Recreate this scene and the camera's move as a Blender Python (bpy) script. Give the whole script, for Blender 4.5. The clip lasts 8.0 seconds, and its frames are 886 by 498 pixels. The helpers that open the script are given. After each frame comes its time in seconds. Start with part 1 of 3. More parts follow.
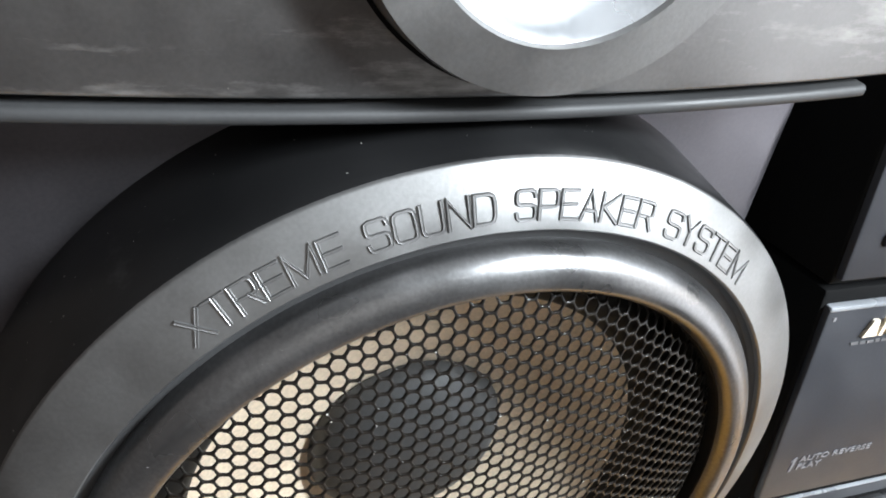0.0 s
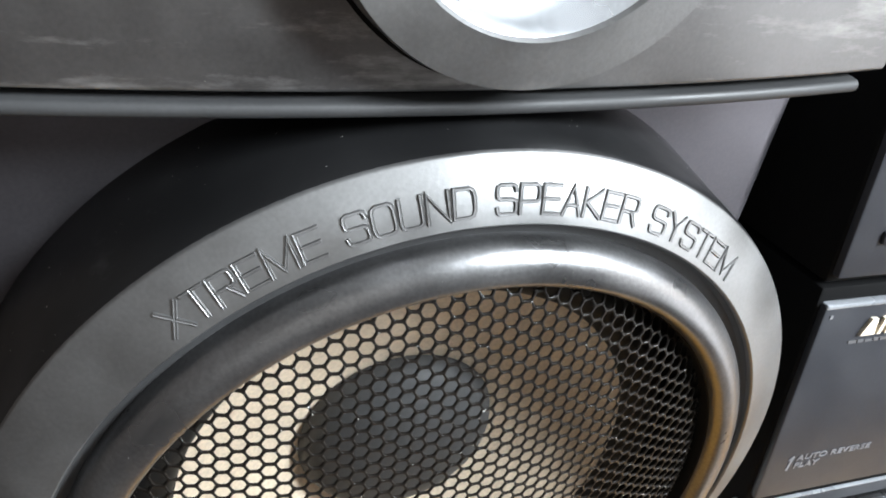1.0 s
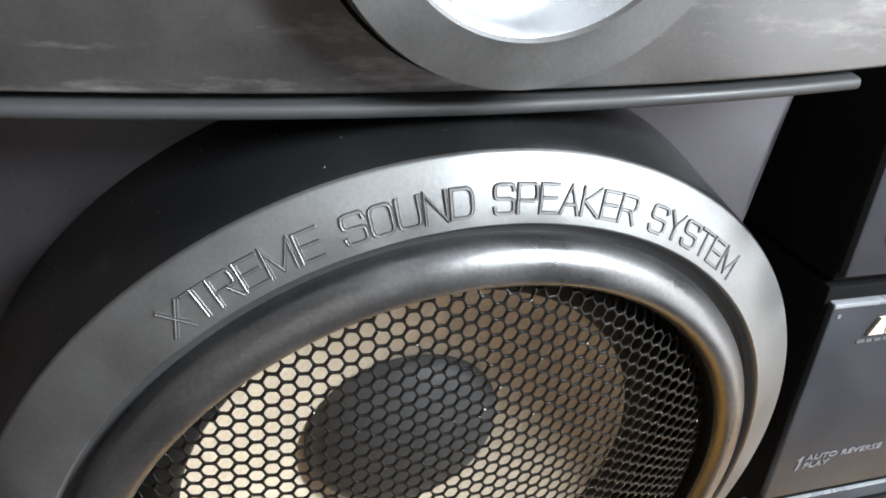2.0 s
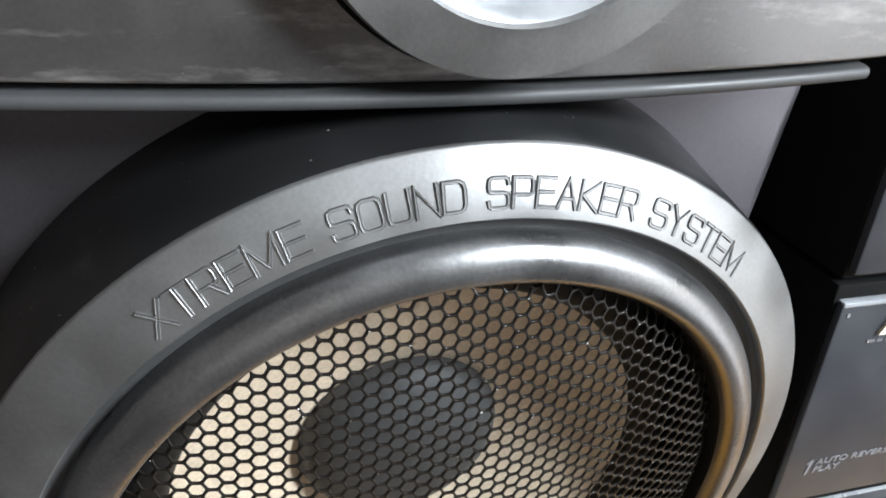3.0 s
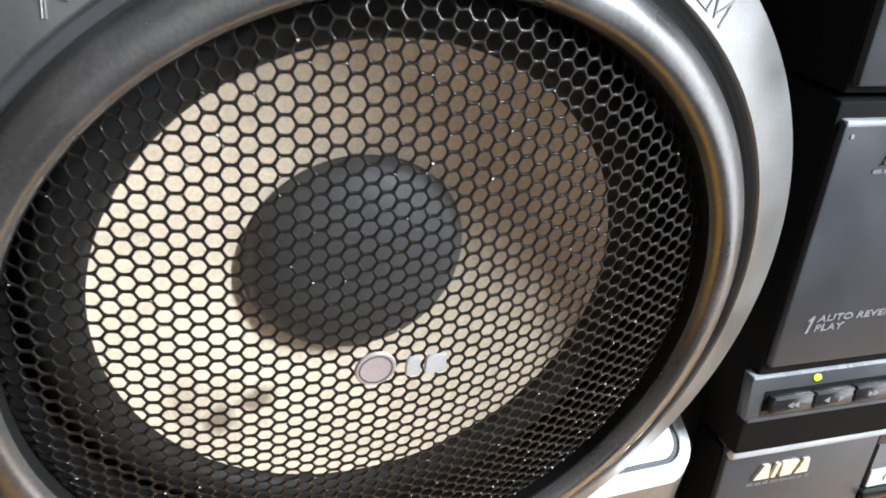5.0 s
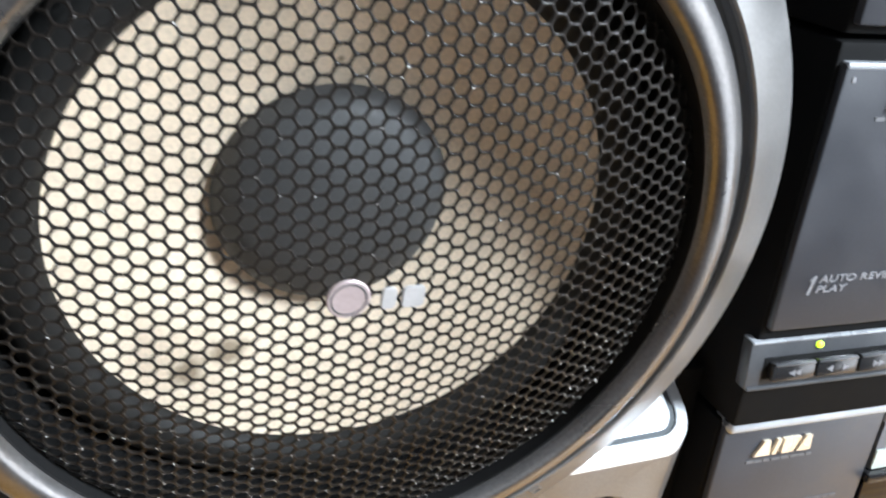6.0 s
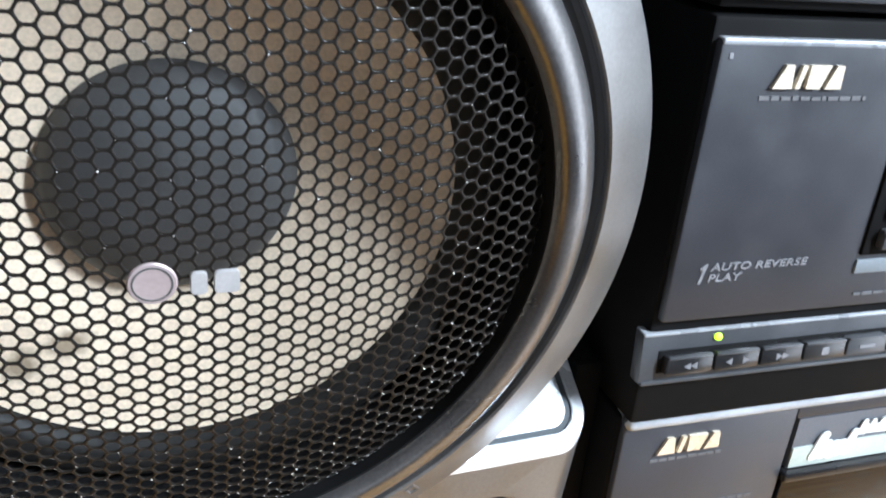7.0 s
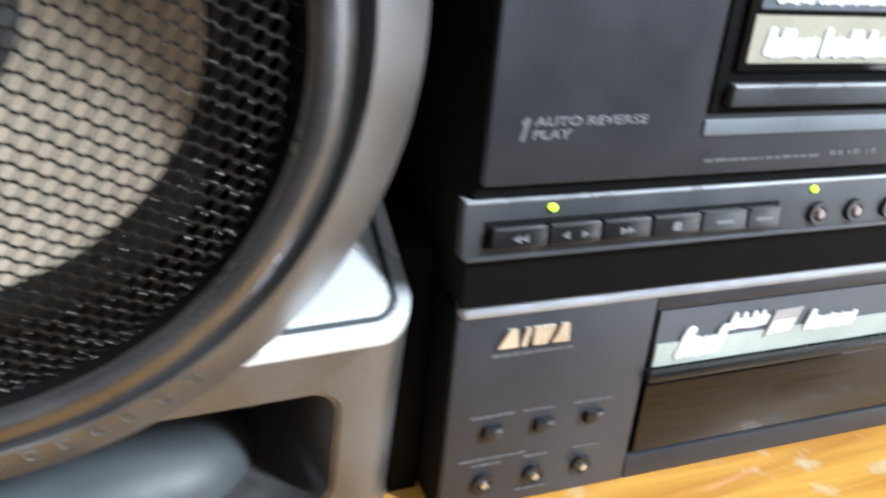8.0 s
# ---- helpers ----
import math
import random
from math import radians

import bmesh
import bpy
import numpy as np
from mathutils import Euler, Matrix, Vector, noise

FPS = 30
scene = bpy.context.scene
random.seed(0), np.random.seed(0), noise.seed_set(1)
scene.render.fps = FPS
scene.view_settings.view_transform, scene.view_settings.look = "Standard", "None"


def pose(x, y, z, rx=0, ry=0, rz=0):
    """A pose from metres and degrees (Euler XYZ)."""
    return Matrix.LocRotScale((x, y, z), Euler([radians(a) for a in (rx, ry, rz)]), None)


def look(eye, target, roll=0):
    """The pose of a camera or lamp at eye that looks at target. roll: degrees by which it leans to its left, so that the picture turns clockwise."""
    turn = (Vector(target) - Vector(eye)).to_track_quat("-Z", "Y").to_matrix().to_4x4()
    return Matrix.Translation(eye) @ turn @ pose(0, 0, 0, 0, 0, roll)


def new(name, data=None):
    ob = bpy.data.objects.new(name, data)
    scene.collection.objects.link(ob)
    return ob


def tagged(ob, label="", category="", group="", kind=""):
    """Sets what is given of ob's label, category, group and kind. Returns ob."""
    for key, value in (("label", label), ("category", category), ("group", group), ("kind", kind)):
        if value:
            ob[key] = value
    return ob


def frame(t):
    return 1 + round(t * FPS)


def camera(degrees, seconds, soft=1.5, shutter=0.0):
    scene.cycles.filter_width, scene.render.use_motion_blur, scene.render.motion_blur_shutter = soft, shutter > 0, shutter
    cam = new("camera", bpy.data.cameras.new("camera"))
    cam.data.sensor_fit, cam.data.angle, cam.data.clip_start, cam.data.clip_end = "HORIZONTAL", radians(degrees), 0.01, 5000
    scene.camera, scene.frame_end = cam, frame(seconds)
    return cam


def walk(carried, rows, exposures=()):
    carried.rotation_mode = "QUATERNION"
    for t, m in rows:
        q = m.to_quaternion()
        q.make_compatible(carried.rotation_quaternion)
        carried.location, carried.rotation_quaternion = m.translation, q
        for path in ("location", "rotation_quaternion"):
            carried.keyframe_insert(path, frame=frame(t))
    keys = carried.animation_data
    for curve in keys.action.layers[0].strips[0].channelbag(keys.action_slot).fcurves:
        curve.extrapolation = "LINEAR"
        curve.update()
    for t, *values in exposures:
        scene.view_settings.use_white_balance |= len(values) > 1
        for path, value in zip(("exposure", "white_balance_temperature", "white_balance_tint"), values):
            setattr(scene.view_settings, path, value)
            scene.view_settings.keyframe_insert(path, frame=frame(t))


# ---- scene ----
# Speaker coordinates: the woofer ring's centre is the origin, its front edge lies in y = 0.
# The speaker's front leans forward over the table; TM takes its coordinates to the world, table top at z = 0.
LEAN, ZC = 7.26, 0.174
TM = pose(0, 0, ZC, LEAN, 0, 0)
cam = camera(54.56, 8.0, soft=1.8, shutter=0.5)
ROWS = [
    (0.0, -0.0920, -0.1486, 0.2143, 55.40, -9.18, -20.74),
    (0.5, -0.0906, -0.1476, 0.2148, 55.42, -8.95, -20.35),
    (1.0, -0.0842, -0.1518, 0.2152, 54.97, -8.83, -19.57),
    (1.5, -0.0821, -0.1562, 0.2180, 54.85, -8.43, -18.88),
    (3.0, -0.0750, -0.1512, 0.2109, 55.25, -7.43, -18.49),
    (3.5, -0.0720, -0.1589, 0.2085, 55.07, -7.32, -18.54),
    (4.0, -0.0697, -0.1685, 0.1877, 55.01, -7.36, -18.33),
    (4.5, -0.0724, -0.1777, 0.1596, 55.72, -7.65, -17.99),
    (4.7, -0.0666, -0.1738, 0.1532, 55.94, -7.38, -18.42),
    (5.8, -0.0549, -0.1715, 0.1226, 58.00, -7.45, -18.17),
    (6.0, -0.0523, -0.1755, 0.1175, 58.29, -7.58, -18.38),
    (6.2, -0.0403, -0.1779, 0.1115, 58.62, -7.67, -18.34),
    (6.5, -0.0218, -0.1764, 0.1124, 58.58, -7.63, -18.46),
    (6.8, -0.0113, -0.1814, 0.1140, 59.00, -7.50, -18.14),
    (7.0, -0.0093, -0.1814, 0.1115, 58.69, -7.26, -18.43),
    (7.4, -0.0072, -0.1972, 0.0975, 59.00, -7.63, -20.14),
    (7.5, -0.0010, -0.1964, 0.0915, 59.06, -7.53, -20.41),
    (7.8, 0.0234, -0.1940, 0.0801, 58.54, -7.18, -20.89),
    (8.0, 0.0455, -0.1913, 0.0680, 58.35, -7.42, -21.21),
]
walk(cam, [(t, TM @ pose(x, y, z, rx, ry, rz)) for t, x, y, z, rx, ry, rz in ROWS],
     ((0.0, 0.25, 6600, 11), (1.5, 0.2, 6600, 11), (3.5, 0.2, 6600, 11), (4.5, 0.34, 6550, 11), (6.3, 0.47, 6200, 11), (7.0, 0.3, 6000, 11), (7.5, 0.2, 6050, 11), (8.0, 0.02, 6200, 12)))

# ---- light ----
world = bpy.data.worlds.new("world")
scene.world = world
world.use_nodes = True
wn = world.node_tree.nodes
sky = wn.new("ShaderNodeTexSky")
sky.sky_type = "NISHITA"
sky.sun_disc = False
sky.sun_elevation, sky.sun_rotation = radians(40), radians(120)
wn["Background"].inputs["Strength"].default_value = 0.1
world.node_tree.links.new(sky.outputs[0], wn["Background"].inputs["Color"])

WIN_X, WIN_Y, WIN_Z, WIN_W, WIN_H = 1.04, -1.04, 1.205, 0.234, 0.65
lamp = bpy.data.lights.new("window_light", "AREA")
lamp.shape, lamp.size, lamp.size_y = "RECTANGLE", WIN_W, WIN_H
lamp.energy, lamp.color = 196.0, (0.83, 0.93, 1.0)
lob = new("window_light", lamp)
lob.matrix_world = look((WIN_X + 0.03, WIN_Y, WIN_Z), (0.0, WIN_Y, WIN_Z))
# unseen low light added for the highlights on ring, bead and baffle
LOW_Y, LOW_Z, LOW_W, LOW_H = -0.60, 0.10, 0.62, 1.0
low = bpy.data.lights.new("low_fill_light", "AREA")
low.shape, low.size, low.size_y = "RECTANGLE", LOW_W, LOW_H
low.energy, low.color = 8.2, (0.90, 0.95, 1.0)
lowob = new("low_fill_light", low)
lowob.matrix_world = look((WIN_X + 0.03, LOW_Y, LOW_Z), (0.0, LOW_Y, LOW_Z))
scene.view_settings.exposure = 0.0

# ---- materials ----
def material(name, color, rough=0.5, metal=0.0, grain=0.06, scale=900.0, bump=0.02, blotch=0.12, bscale=40.0, specks=0.0, coat=0.0, rvar=0.1, spec=0.5):
    m = bpy.data.materials.new(name)
    m.use_nodes = True
    nt = m.node_tree
    n, l = nt.nodes, nt.links
    b = n["Principled BSDF"]
    tc = n.new("ShaderNodeTexCoord")
    fine = n.new("ShaderNodeTexNoise")
    fine.inputs["Scale"].default_value, fine.inputs["Detail"].default_value = scale, 3
    big = n.new("ShaderNodeTexNoise")
    big.inputs["Scale"].default_value, big.inputs["Detail"].default_value = bscale, 4
    for q in (fine, big):
        l.new(tc.outputs["Object"], q.inputs["Vector"])
    def ramp(src, lo, hi):
        r = n.new("ShaderNodeMapRange")
        r.inputs["From Min"].default_value, r.inputs["From Max"].default_value = 0.3, 0.7
        r.inputs["To Min"].default_value, r.inputs["To Max"].default_value = lo, hi
        l.new(src, r.inputs["Value"])
        return r.outputs[0]
    mul = n.new("ShaderNodeMath")
    mul.operation = "MULTIPLY"
    l.new(ramp(fine.outputs["Fac"], 1 - grain, 1 + grain), mul.inputs[0])
    l.new(ramp(big.outputs["Fac"], 1 - blotch, 1 + blotch), mul.inputs[1])
    mix = n.new("ShaderNodeVectorMath")
    mix.operation = "SCALE"
    mix.inputs[0].default_value = color
    l.new(mul.outputs[0], mix.inputs["Scale"])
    out = mix.outputs[0]
    if specks:
        v = n.new("ShaderNodeTexVoronoi")
        v.inputs["Scale"].default_value = 170.0
        l.new(tc.outputs["Object"], v.inputs["Vector"])
        lt = n.new("ShaderNodeMath")
        lt.operation = "LESS_THAN"
        lt.inputs[1].default_value = 0.035
        l.new(v.outputs["Distance"], lt.inputs[0])
        sep = n.new("ShaderNodeSeparateColor")
        l.new(v.outputs["Color"], sep.inputs[0])
        lt2 = n.new("ShaderNodeMath")
        lt2.operation = "LESS_THAN"
        lt2.inputs[1].default_value = specks
        l.new(sep.outputs[0], lt2.inputs[0])
        both = n.new("ShaderNodeMath")
        both.operation = "MULTIPLY"
        l.new(lt.outputs[0], both.inputs[0])
        l.new(lt2.outputs[0], both.inputs[1])
        mc = n.new("ShaderNodeMix")
        mc.data_type = "RGBA"
        l.new(both.outputs[0], mc.inputs["Factor"])
        l.new(out, mc.inputs["A"])
        mc.inputs["B"].default_value = (0.45, 0.43, 0.4, 1)
        out = mc.outputs["Result"]
    l.new(out, b.inputs["Base Color"])
    l.new(ramp(big.outputs["Fac"], max(0.02, rough - rvar), min(1, rough + rvar)), b.inputs["Roughness"])
    b.inputs["Metallic"].default_value = metal
    b.inputs["Coat Weight"].default_value = coat
    b.inputs["Specular IOR Level"].default_value = spec
    if bump:
        bp = n.new("ShaderNodeBump")
        bp.inputs["Strength"].default_value, bp.inputs["Distance"].default_value = bump, 0.001
        l.new(fine.outputs["Fac"], bp.inputs["Height"])
        l.new(bp.outputs[0], b.inputs["Normal"])
    return m


def glow(name, color, strength):
    m = bpy.data.materials.new(name)
    m.use_nodes = True
    b = m.node_tree.nodes["Principled BSDF"]
    b.inputs["Base Color"].default_value = (*color, 1)
    b.inputs["Emission Color"].default_value = (*color, 1)
    b.inputs["Emission Strength"].default_value = strength
    return m


SILVER = material("grey_painted_plastic", (0.215, 0.213, 0.212), 0.47, 0.9, bump=0.04, specks=0.05)
PANEL = material("brushed_grey_panel", (0.185, 0.181, 0.180), 0.38, 0.85, blotch=0.15, specks=0.04)
BEAD = material("satin_grey_bead", (0.185, 0.183, 0.185), 0.34, 0.9, grain=0.12, bump=0.06, specks=0.10)
BLACK = material("black_satin_plastic", (0.009, 0.009, 0.0095), 0.38, specks=0.35, spec=0.4)
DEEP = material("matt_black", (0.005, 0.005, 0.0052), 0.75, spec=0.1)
BAFFLE = material("lavender_grey_baffle", (0.115, 0.110, 0.122), 0.42, 0.9)
LIP = material("dark_grey_gloss_lip", (0.040, 0.040, 0.041), 0.55, 0.1, spec=0.4)
MESH = material("black_steel_mesh", (0.010, 0.0082, 0.007), 0.30, 0.0, specks=0.1, spec=0.16, rvar=0.05)
CONE = material("tan_paper_cone", (0.68, 0.57, 0.44), 0.75, grain=0.12, blotch=0.08, bump=0.1, spec=0.2)
CAP = material("dark_grey_dust_cap", (0.050, 0.051, 0.052), 0.62, bump=0.06, spec=0.4)
RUBBER = material("black_rubber_surround", (0.012, 0.0118, 0.0115), 0.6, spec=0.25)
WHITE = material("silver_white_trim", (0.72, 0.74, 0.76), 0.3, 0.4)
CHROME = material("polished_horn", (0.70, 0.72, 0.75), 0.30, 0.8)
PORT = material("blue_grey_port", (0.045, 0.052, 0.057), 0.55, 0.1)
BADGE = material("pink_silver_badge", (0.34, 0.275, 0.272), 0.4, 0.3)
DECK = material("dark_grey_deck_plastic", (0.033, 0.0345, 0.041), 0.45, blotch=0.1, bump=0.03)
BAR = material("grey_button_bar", (0.054, 0.056, 0.061), 0.4)
EDGE = material("satin_metal_edge", (0.42, 0.44, 0.47), 0.34, 0.35)
KEY = material("black_key_plastic", (0.015, 0.015, 0.016), 0.3)
GOLD = material("pale_gold_lettering", (0.78, 0.68, 0.53), 0.3, 0.6)
PRINT = material("grey_white_print", (0.16, 0.16, 0.17), 0.6)
FAINT = material("faint_grey_print", (0.095, 0.095, 0.10), 0.6)
RED = material("faded_red_print", (0.25, 0.04, 0.035), 0.6)
CREAM = material("cream_label", (0.33, 0.31, 0.235), 0.5)
PAPER = material("white_label", (0.66, 0.68, 0.67), 0.5)
MINT = material("pale_green_label", (0.42, 0.47, 0.425), 0.5)
NAVY = material("dark_label", (0.085, 0.095, 0.112), 0.4)
STRIP = material("blue_grey_strip", (0.20, 0.225, 0.245), 0.4, 0.2)
HIGHLIGHT = material("bevel_highlight", (0.40, 0.43, 0.47), 0.45, 0.3)
SMOKE = material("smoked_glass", (0.012, 0.010, 0.009), 0.08, rvar=0.02, bump=0.0)
STEEL = material("steel_knob", (0.62, 0.59, 0.56), 0.25, 0.9)
SATIN = material("satin_silver_badge", (0.40, 0.39, 0.39), 0.4, 0.3)
DUST_GLINT = material("pale_dust_glint", (0.74, 0.73, 0.70), 0.8)
LED = glow("green_lit_led", (0.55, 0.95, 0.03), 1.6)
WALL = material("brown_wall_paint", (0.115, 0.095, 0.085), 0.85, bscale=3.0, scale=200)
BOUNCE = material("pale_bounce_wall", (0.62, 0.56, 0.51), 0.85, bscale=3.0, scale=200)
CEIL = material("white_ceiling_paint", (0.26, 0.25, 0.245), 0.9, bscale=3.0, scale=200)
FLOOR = material("brown_floor", (0.055, 0.04, 0.033), 0.5, bscale=5.0, scale=150)


def wood(name):
    m = material(name, (0.54, 0.26, 0.05), 0.42, coat=0.08, blotch=0.2, bscale=14.0)
    nt = m.node_tree
    n, l = nt.nodes, nt.links
    b = n["Principled BSDF"]
    tc = n.new("ShaderNodeTexCoord")
    mp = n.new("ShaderNodeMapping")
    mp.inputs["Scale"].default_value = (3.0, 40.0, 20.0)
    l.new(tc.outputs["Object"], mp.inputs["Vector"])
    gr = n.new("ShaderNodeTexNoise")
    gr.inputs["Scale"].default_value, gr.inputs["Detail"].default_value, gr.inputs["Distortion"].default_value = 3.0, 6, 0.6
    l.new(mp.outputs[0], gr.inputs["Vector"])
    cr = n.new("ShaderNodeValToRGB")
    cr.color_ramp.elements[0].color, cr.color_ramp.elements[0].position = (0.44, 0.175, 0.022, 1), 0.3
    cr.color_ramp.elements[1].color, cr.color_ramp.elements[1].position = (0.68, 0.36, 0.065, 1), 0.7
    l.new(gr.outputs["Fac"], cr.inputs["Fac"])
    # worn pale patches
    wr = n.new("ShaderNodeTexNoise")
    wr.inputs["Scale"].default_value, wr.inputs["Detail"].default_value = 60.0, 5
    l.new(tc.outputs["Object"], wr.inputs["Vector"])
    st = n.new("ShaderNodeMapRange")
    st.inputs["From Min"].default_value, st.inputs["From Max"].default_value = 0.56, 0.72
    l.new(wr.outputs["Fac"], st.inputs["Value"])
    mc = n.new("ShaderNodeMix")
    mc.data_type = "RGBA"
    l.new(st.outputs[0], mc.inputs["Factor"])
    l.new(cr.outputs[0], mc.inputs["A"])
    mc.inputs["B"].default_value = (0.58, 0.46, 0.28, 1)
    l.new(mc.outputs["Result"], b.inputs["Base Color"])
    return m


WOOD = wood("varnished_orange_wood")


def stain(m, spots, dark):
    """Brown marks on a material: (centre, radius x, radius z) each, with a ragged edge."""
    n, l = m.node_tree.nodes, m.node_tree.links
    b = n["Principled BSDF"]
    base = b.inputs["Base Color"].links[0].from_socket
    tc = n.new("ShaderNodeTexCoord")
    for c, rx, rz in spots:
        mp = n.new("ShaderNodeMapping")
        mp.vector_type = "POINT"
        mp.inputs["Location"].default_value = (-c[0] / rx, 0, -c[2] / rz)
        mp.inputs["Scale"].default_value = (1 / rx, 0, 1 / rz)
        l.new(tc.outputs["Object"], mp.inputs["Vector"])
        ln = n.new("ShaderNodeVectorMath")
        ln.operation = "LENGTH"
        l.new(mp.outputs[0], ln.inputs[0])
        nz = n.new("ShaderNodeTexNoise")
        nz.inputs["Scale"].default_value = 260.0
        l.new(tc.outputs["Object"], nz.inputs["Vector"])
        ad = n.new("ShaderNodeMath")
        ad.operation = "ADD"
        l.new(ln.outputs["Value"], ad.inputs[0])
        l.new(nz.outputs["Fac"], ad.inputs[1])
        mr = n.new("ShaderNodeMapRange")
        mr.inputs["From Min"].default_value, mr.inputs["From Max"].default_value = 1.0, 1.7
        mr.inputs["To Min"].default_value, mr.inputs["To Max"].default_value = 0.8, 0.0
        l.new(ad.outputs[0], mr.inputs["Value"])
        mc = n.new("ShaderNodeMix")
        mc.data_type = "RGBA"
        l.new(mr.outputs[0], mc.inputs["Factor"])
        l.new(base, mc.inputs["A"])
        mc.inputs["B"].default_value = (*dark, 1)
        base = mc.outputs["Result"]
    l.new(base, b.inputs["Base Color"])


stain(CONE, (((-0.0415, 0, 0.1285), 0.0055, 0.0045), ((-0.0295, 0, 0.1318), 0.0065, 0.0040), ((-0.0009, 0, 0.2186), 0.0012, 0.0012)), (0.16, 0.12, 0.075))


def scuff(m, scale, cut, strength, pale):
    """Pale dry smears that run one way across a surface."""
    n, l = m.node_tree.nodes, m.node_tree.links
    b = n["Principled BSDF"]
    base = b.inputs["Base Color"].links[0].from_socket
    rough = b.inputs["Roughness"].links[0].from_socket
    tc = n.new("ShaderNodeTexCoord")
    mp = n.new("ShaderNodeMapping")
    mp.inputs["Rotation"].default_value = (0, radians(14), 0)
    mp.inputs["Scale"].default_value = (0.35, 1.0, 1.6)
    l.new(tc.outputs["Object"], mp.inputs["Vector"])
    a = n.new("ShaderNodeTexNoise")
    a.inputs["Scale"].default_value, a.inputs["Detail"].default_value, a.inputs["Roughness"].default_value = scale, 8, 0.72
    l.new(mp.outputs[0], a.inputs["Vector"])
    mr = n.new("ShaderNodeMapRange")
    mr.inputs["From Min"].default_value, mr.inputs["From Max"].default_value = cut, cut + 0.12
    mr.inputs["To Max"].default_value = strength
    l.new(a.outputs["Fac"], mr.inputs["Value"])
    mc = n.new("ShaderNodeMix")
    mc.data_type = "RGBA"
    l.new(mr.outputs[0], mc.inputs["Factor"])
    l.new(base, mc.inputs["A"])
    mc.inputs["B"].default_value = (*pale, 1)
    l.new(mc.outputs["Result"], b.inputs["Base Color"])
    ad = n.new("ShaderNodeMath")
    ad.operation = "ADD"
    l.new(rough, ad.inputs[0])
    ml = n.new("ShaderNodeMath")
    ml.operation = "MULTIPLY"
    ml.inputs[1].default_value = 0.3
    l.new(mr.outputs[0], ml.inputs[0])
    l.new(ml.outputs[0], ad.inputs[1])
    l.new(ad.outputs[0], b.inputs["Roughness"])


scuff(PANEL, 32.0, 0.54, 0.7, (0.50, 0.49, 0.48))
scuff(BLACK, 60.0, 0.62, 0.10, (0.20, 0.20, 0.20))


# ---- builders ----
def part(name, bm, mat, parent=None, label="", smooth=True, angle=35):
    me = bpy.data.meshes.new(name)
    bm.normal_update()
    bm.to_mesh(me)
    bm.free()
    me.materials.append(mat)
    if smooth:
        me.shade_smooth()
        me.set_sharp_from_angle(angle=radians(angle))
    ob = new(name, me)
    if parent:
        ob.parent = parent
    if label:
        ob["label"] = label
    return ob


def thing(name, label, category):
    return tagged(new(name), label, category)


def lathe(profile, seg=160, m=None, closed=False, center=(0, 0)):
    """Revolves (radius, y) pairs about the y axis through center (x, z)."""
    bm = bmesh.new()
    rings = []
    for r, y in profile:
        if r < 1e-6:
            rings.append([bm.verts.new((center[0], y, center[1]))])
        else:
            rings.append([bm.verts.new((center[0] + r * math.sin(2 * math.pi * i / seg), y, center[1] + r * math.cos(2 * math.pi * i / seg))) for i in range(seg)])
    pairs = list(zip(rings, rings[1:])) + ([(rings[-1], rings[0])] if closed else [])
    for a, b in pairs:
        for i in range(seg):
            j = (i + 1) % seg
            vs = [a[i % len(a)], a[j % len(a)], b[j % len(b)], b[i % len(b)]]
            vs = list(dict.fromkeys(vs))
            if len(vs) > 2:
                bm.faces.new(vs)
    bmesh.ops.recalc_face_normals(bm, faces=bm.faces)
    if m is not None:
        bm.transform(m)
    return bm


def box(x0, x1, y0, y1, z0, z1, bevel=0.0, m=None, seg=2, bm=None):
    b = bmesh.new()
    bmesh.ops.create_cube(b, size=1, matrix=Matrix.LocRotScale(((x0 + x1) / 2, (y0 + y1) / 2, (z0 + z1) / 2), None, (abs(x1 - x0), abs(y1 - y0), abs(z1 - z0))))
    if bevel:
        bmesh.ops.bevel(b, geom=b.edges[:], offset=bevel, segments=seg, affect="EDGES", profile=0.5)
    if m is not None:
        b.transform(m)
    if bm is None:
        return b
    me = bpy.data.meshes.new("tmp")
    b.to_mesh(me)
    b.free()
    bm.from_mesh(me)
    bpy.data.meshes.remove(me)
    return bm


def outline_rounded(x0, x1, z0, z1, r, n=8):
    """Rounded rectangle in x, z, anticlockwise from the lower right."""
    pts = []
    for cx, cz, a0 in ((x1 - r, z0 + r, -90), (x1 - r, z1 - r, 0), (x0 + r, z1 - r, 90), (x0 + r, z0 + r, 180)):
        for i in range(n + 1):
            a = radians(a0 + 90 * i / n)
            pts.append((cx + r * math.cos(a), cz + r * math.sin(a)))
    return pts


def prism(pts, y0, y1, m=None, bevel=0.0):
    """A closed outline in x, z made solid from y0 (front) to y1."""
    bm = bmesh.new()
    f = bm.faces.new([bm.verts.new((x, y0, z)) for x, z in pts])
    ext = bmesh.ops.extrude_face_region(bm, geom=[f])
    for v in ext["geom"]:
        if isinstance(v, bmesh.types.BMVert):
            v.co.y = y1
    bmesh.ops.recalc_face_normals(bm, faces=bm.faces)
    if bevel:
        es = [e for e in bm.edges if all(abs(v.co.y - y0) < 1e-7 for v in e.verts)]
        bmesh.ops.bevel(bm, geom=es, offset=bevel, segments=2, affect="EDGES")
    if m is not None:
        bm.transform(m)
    return bm


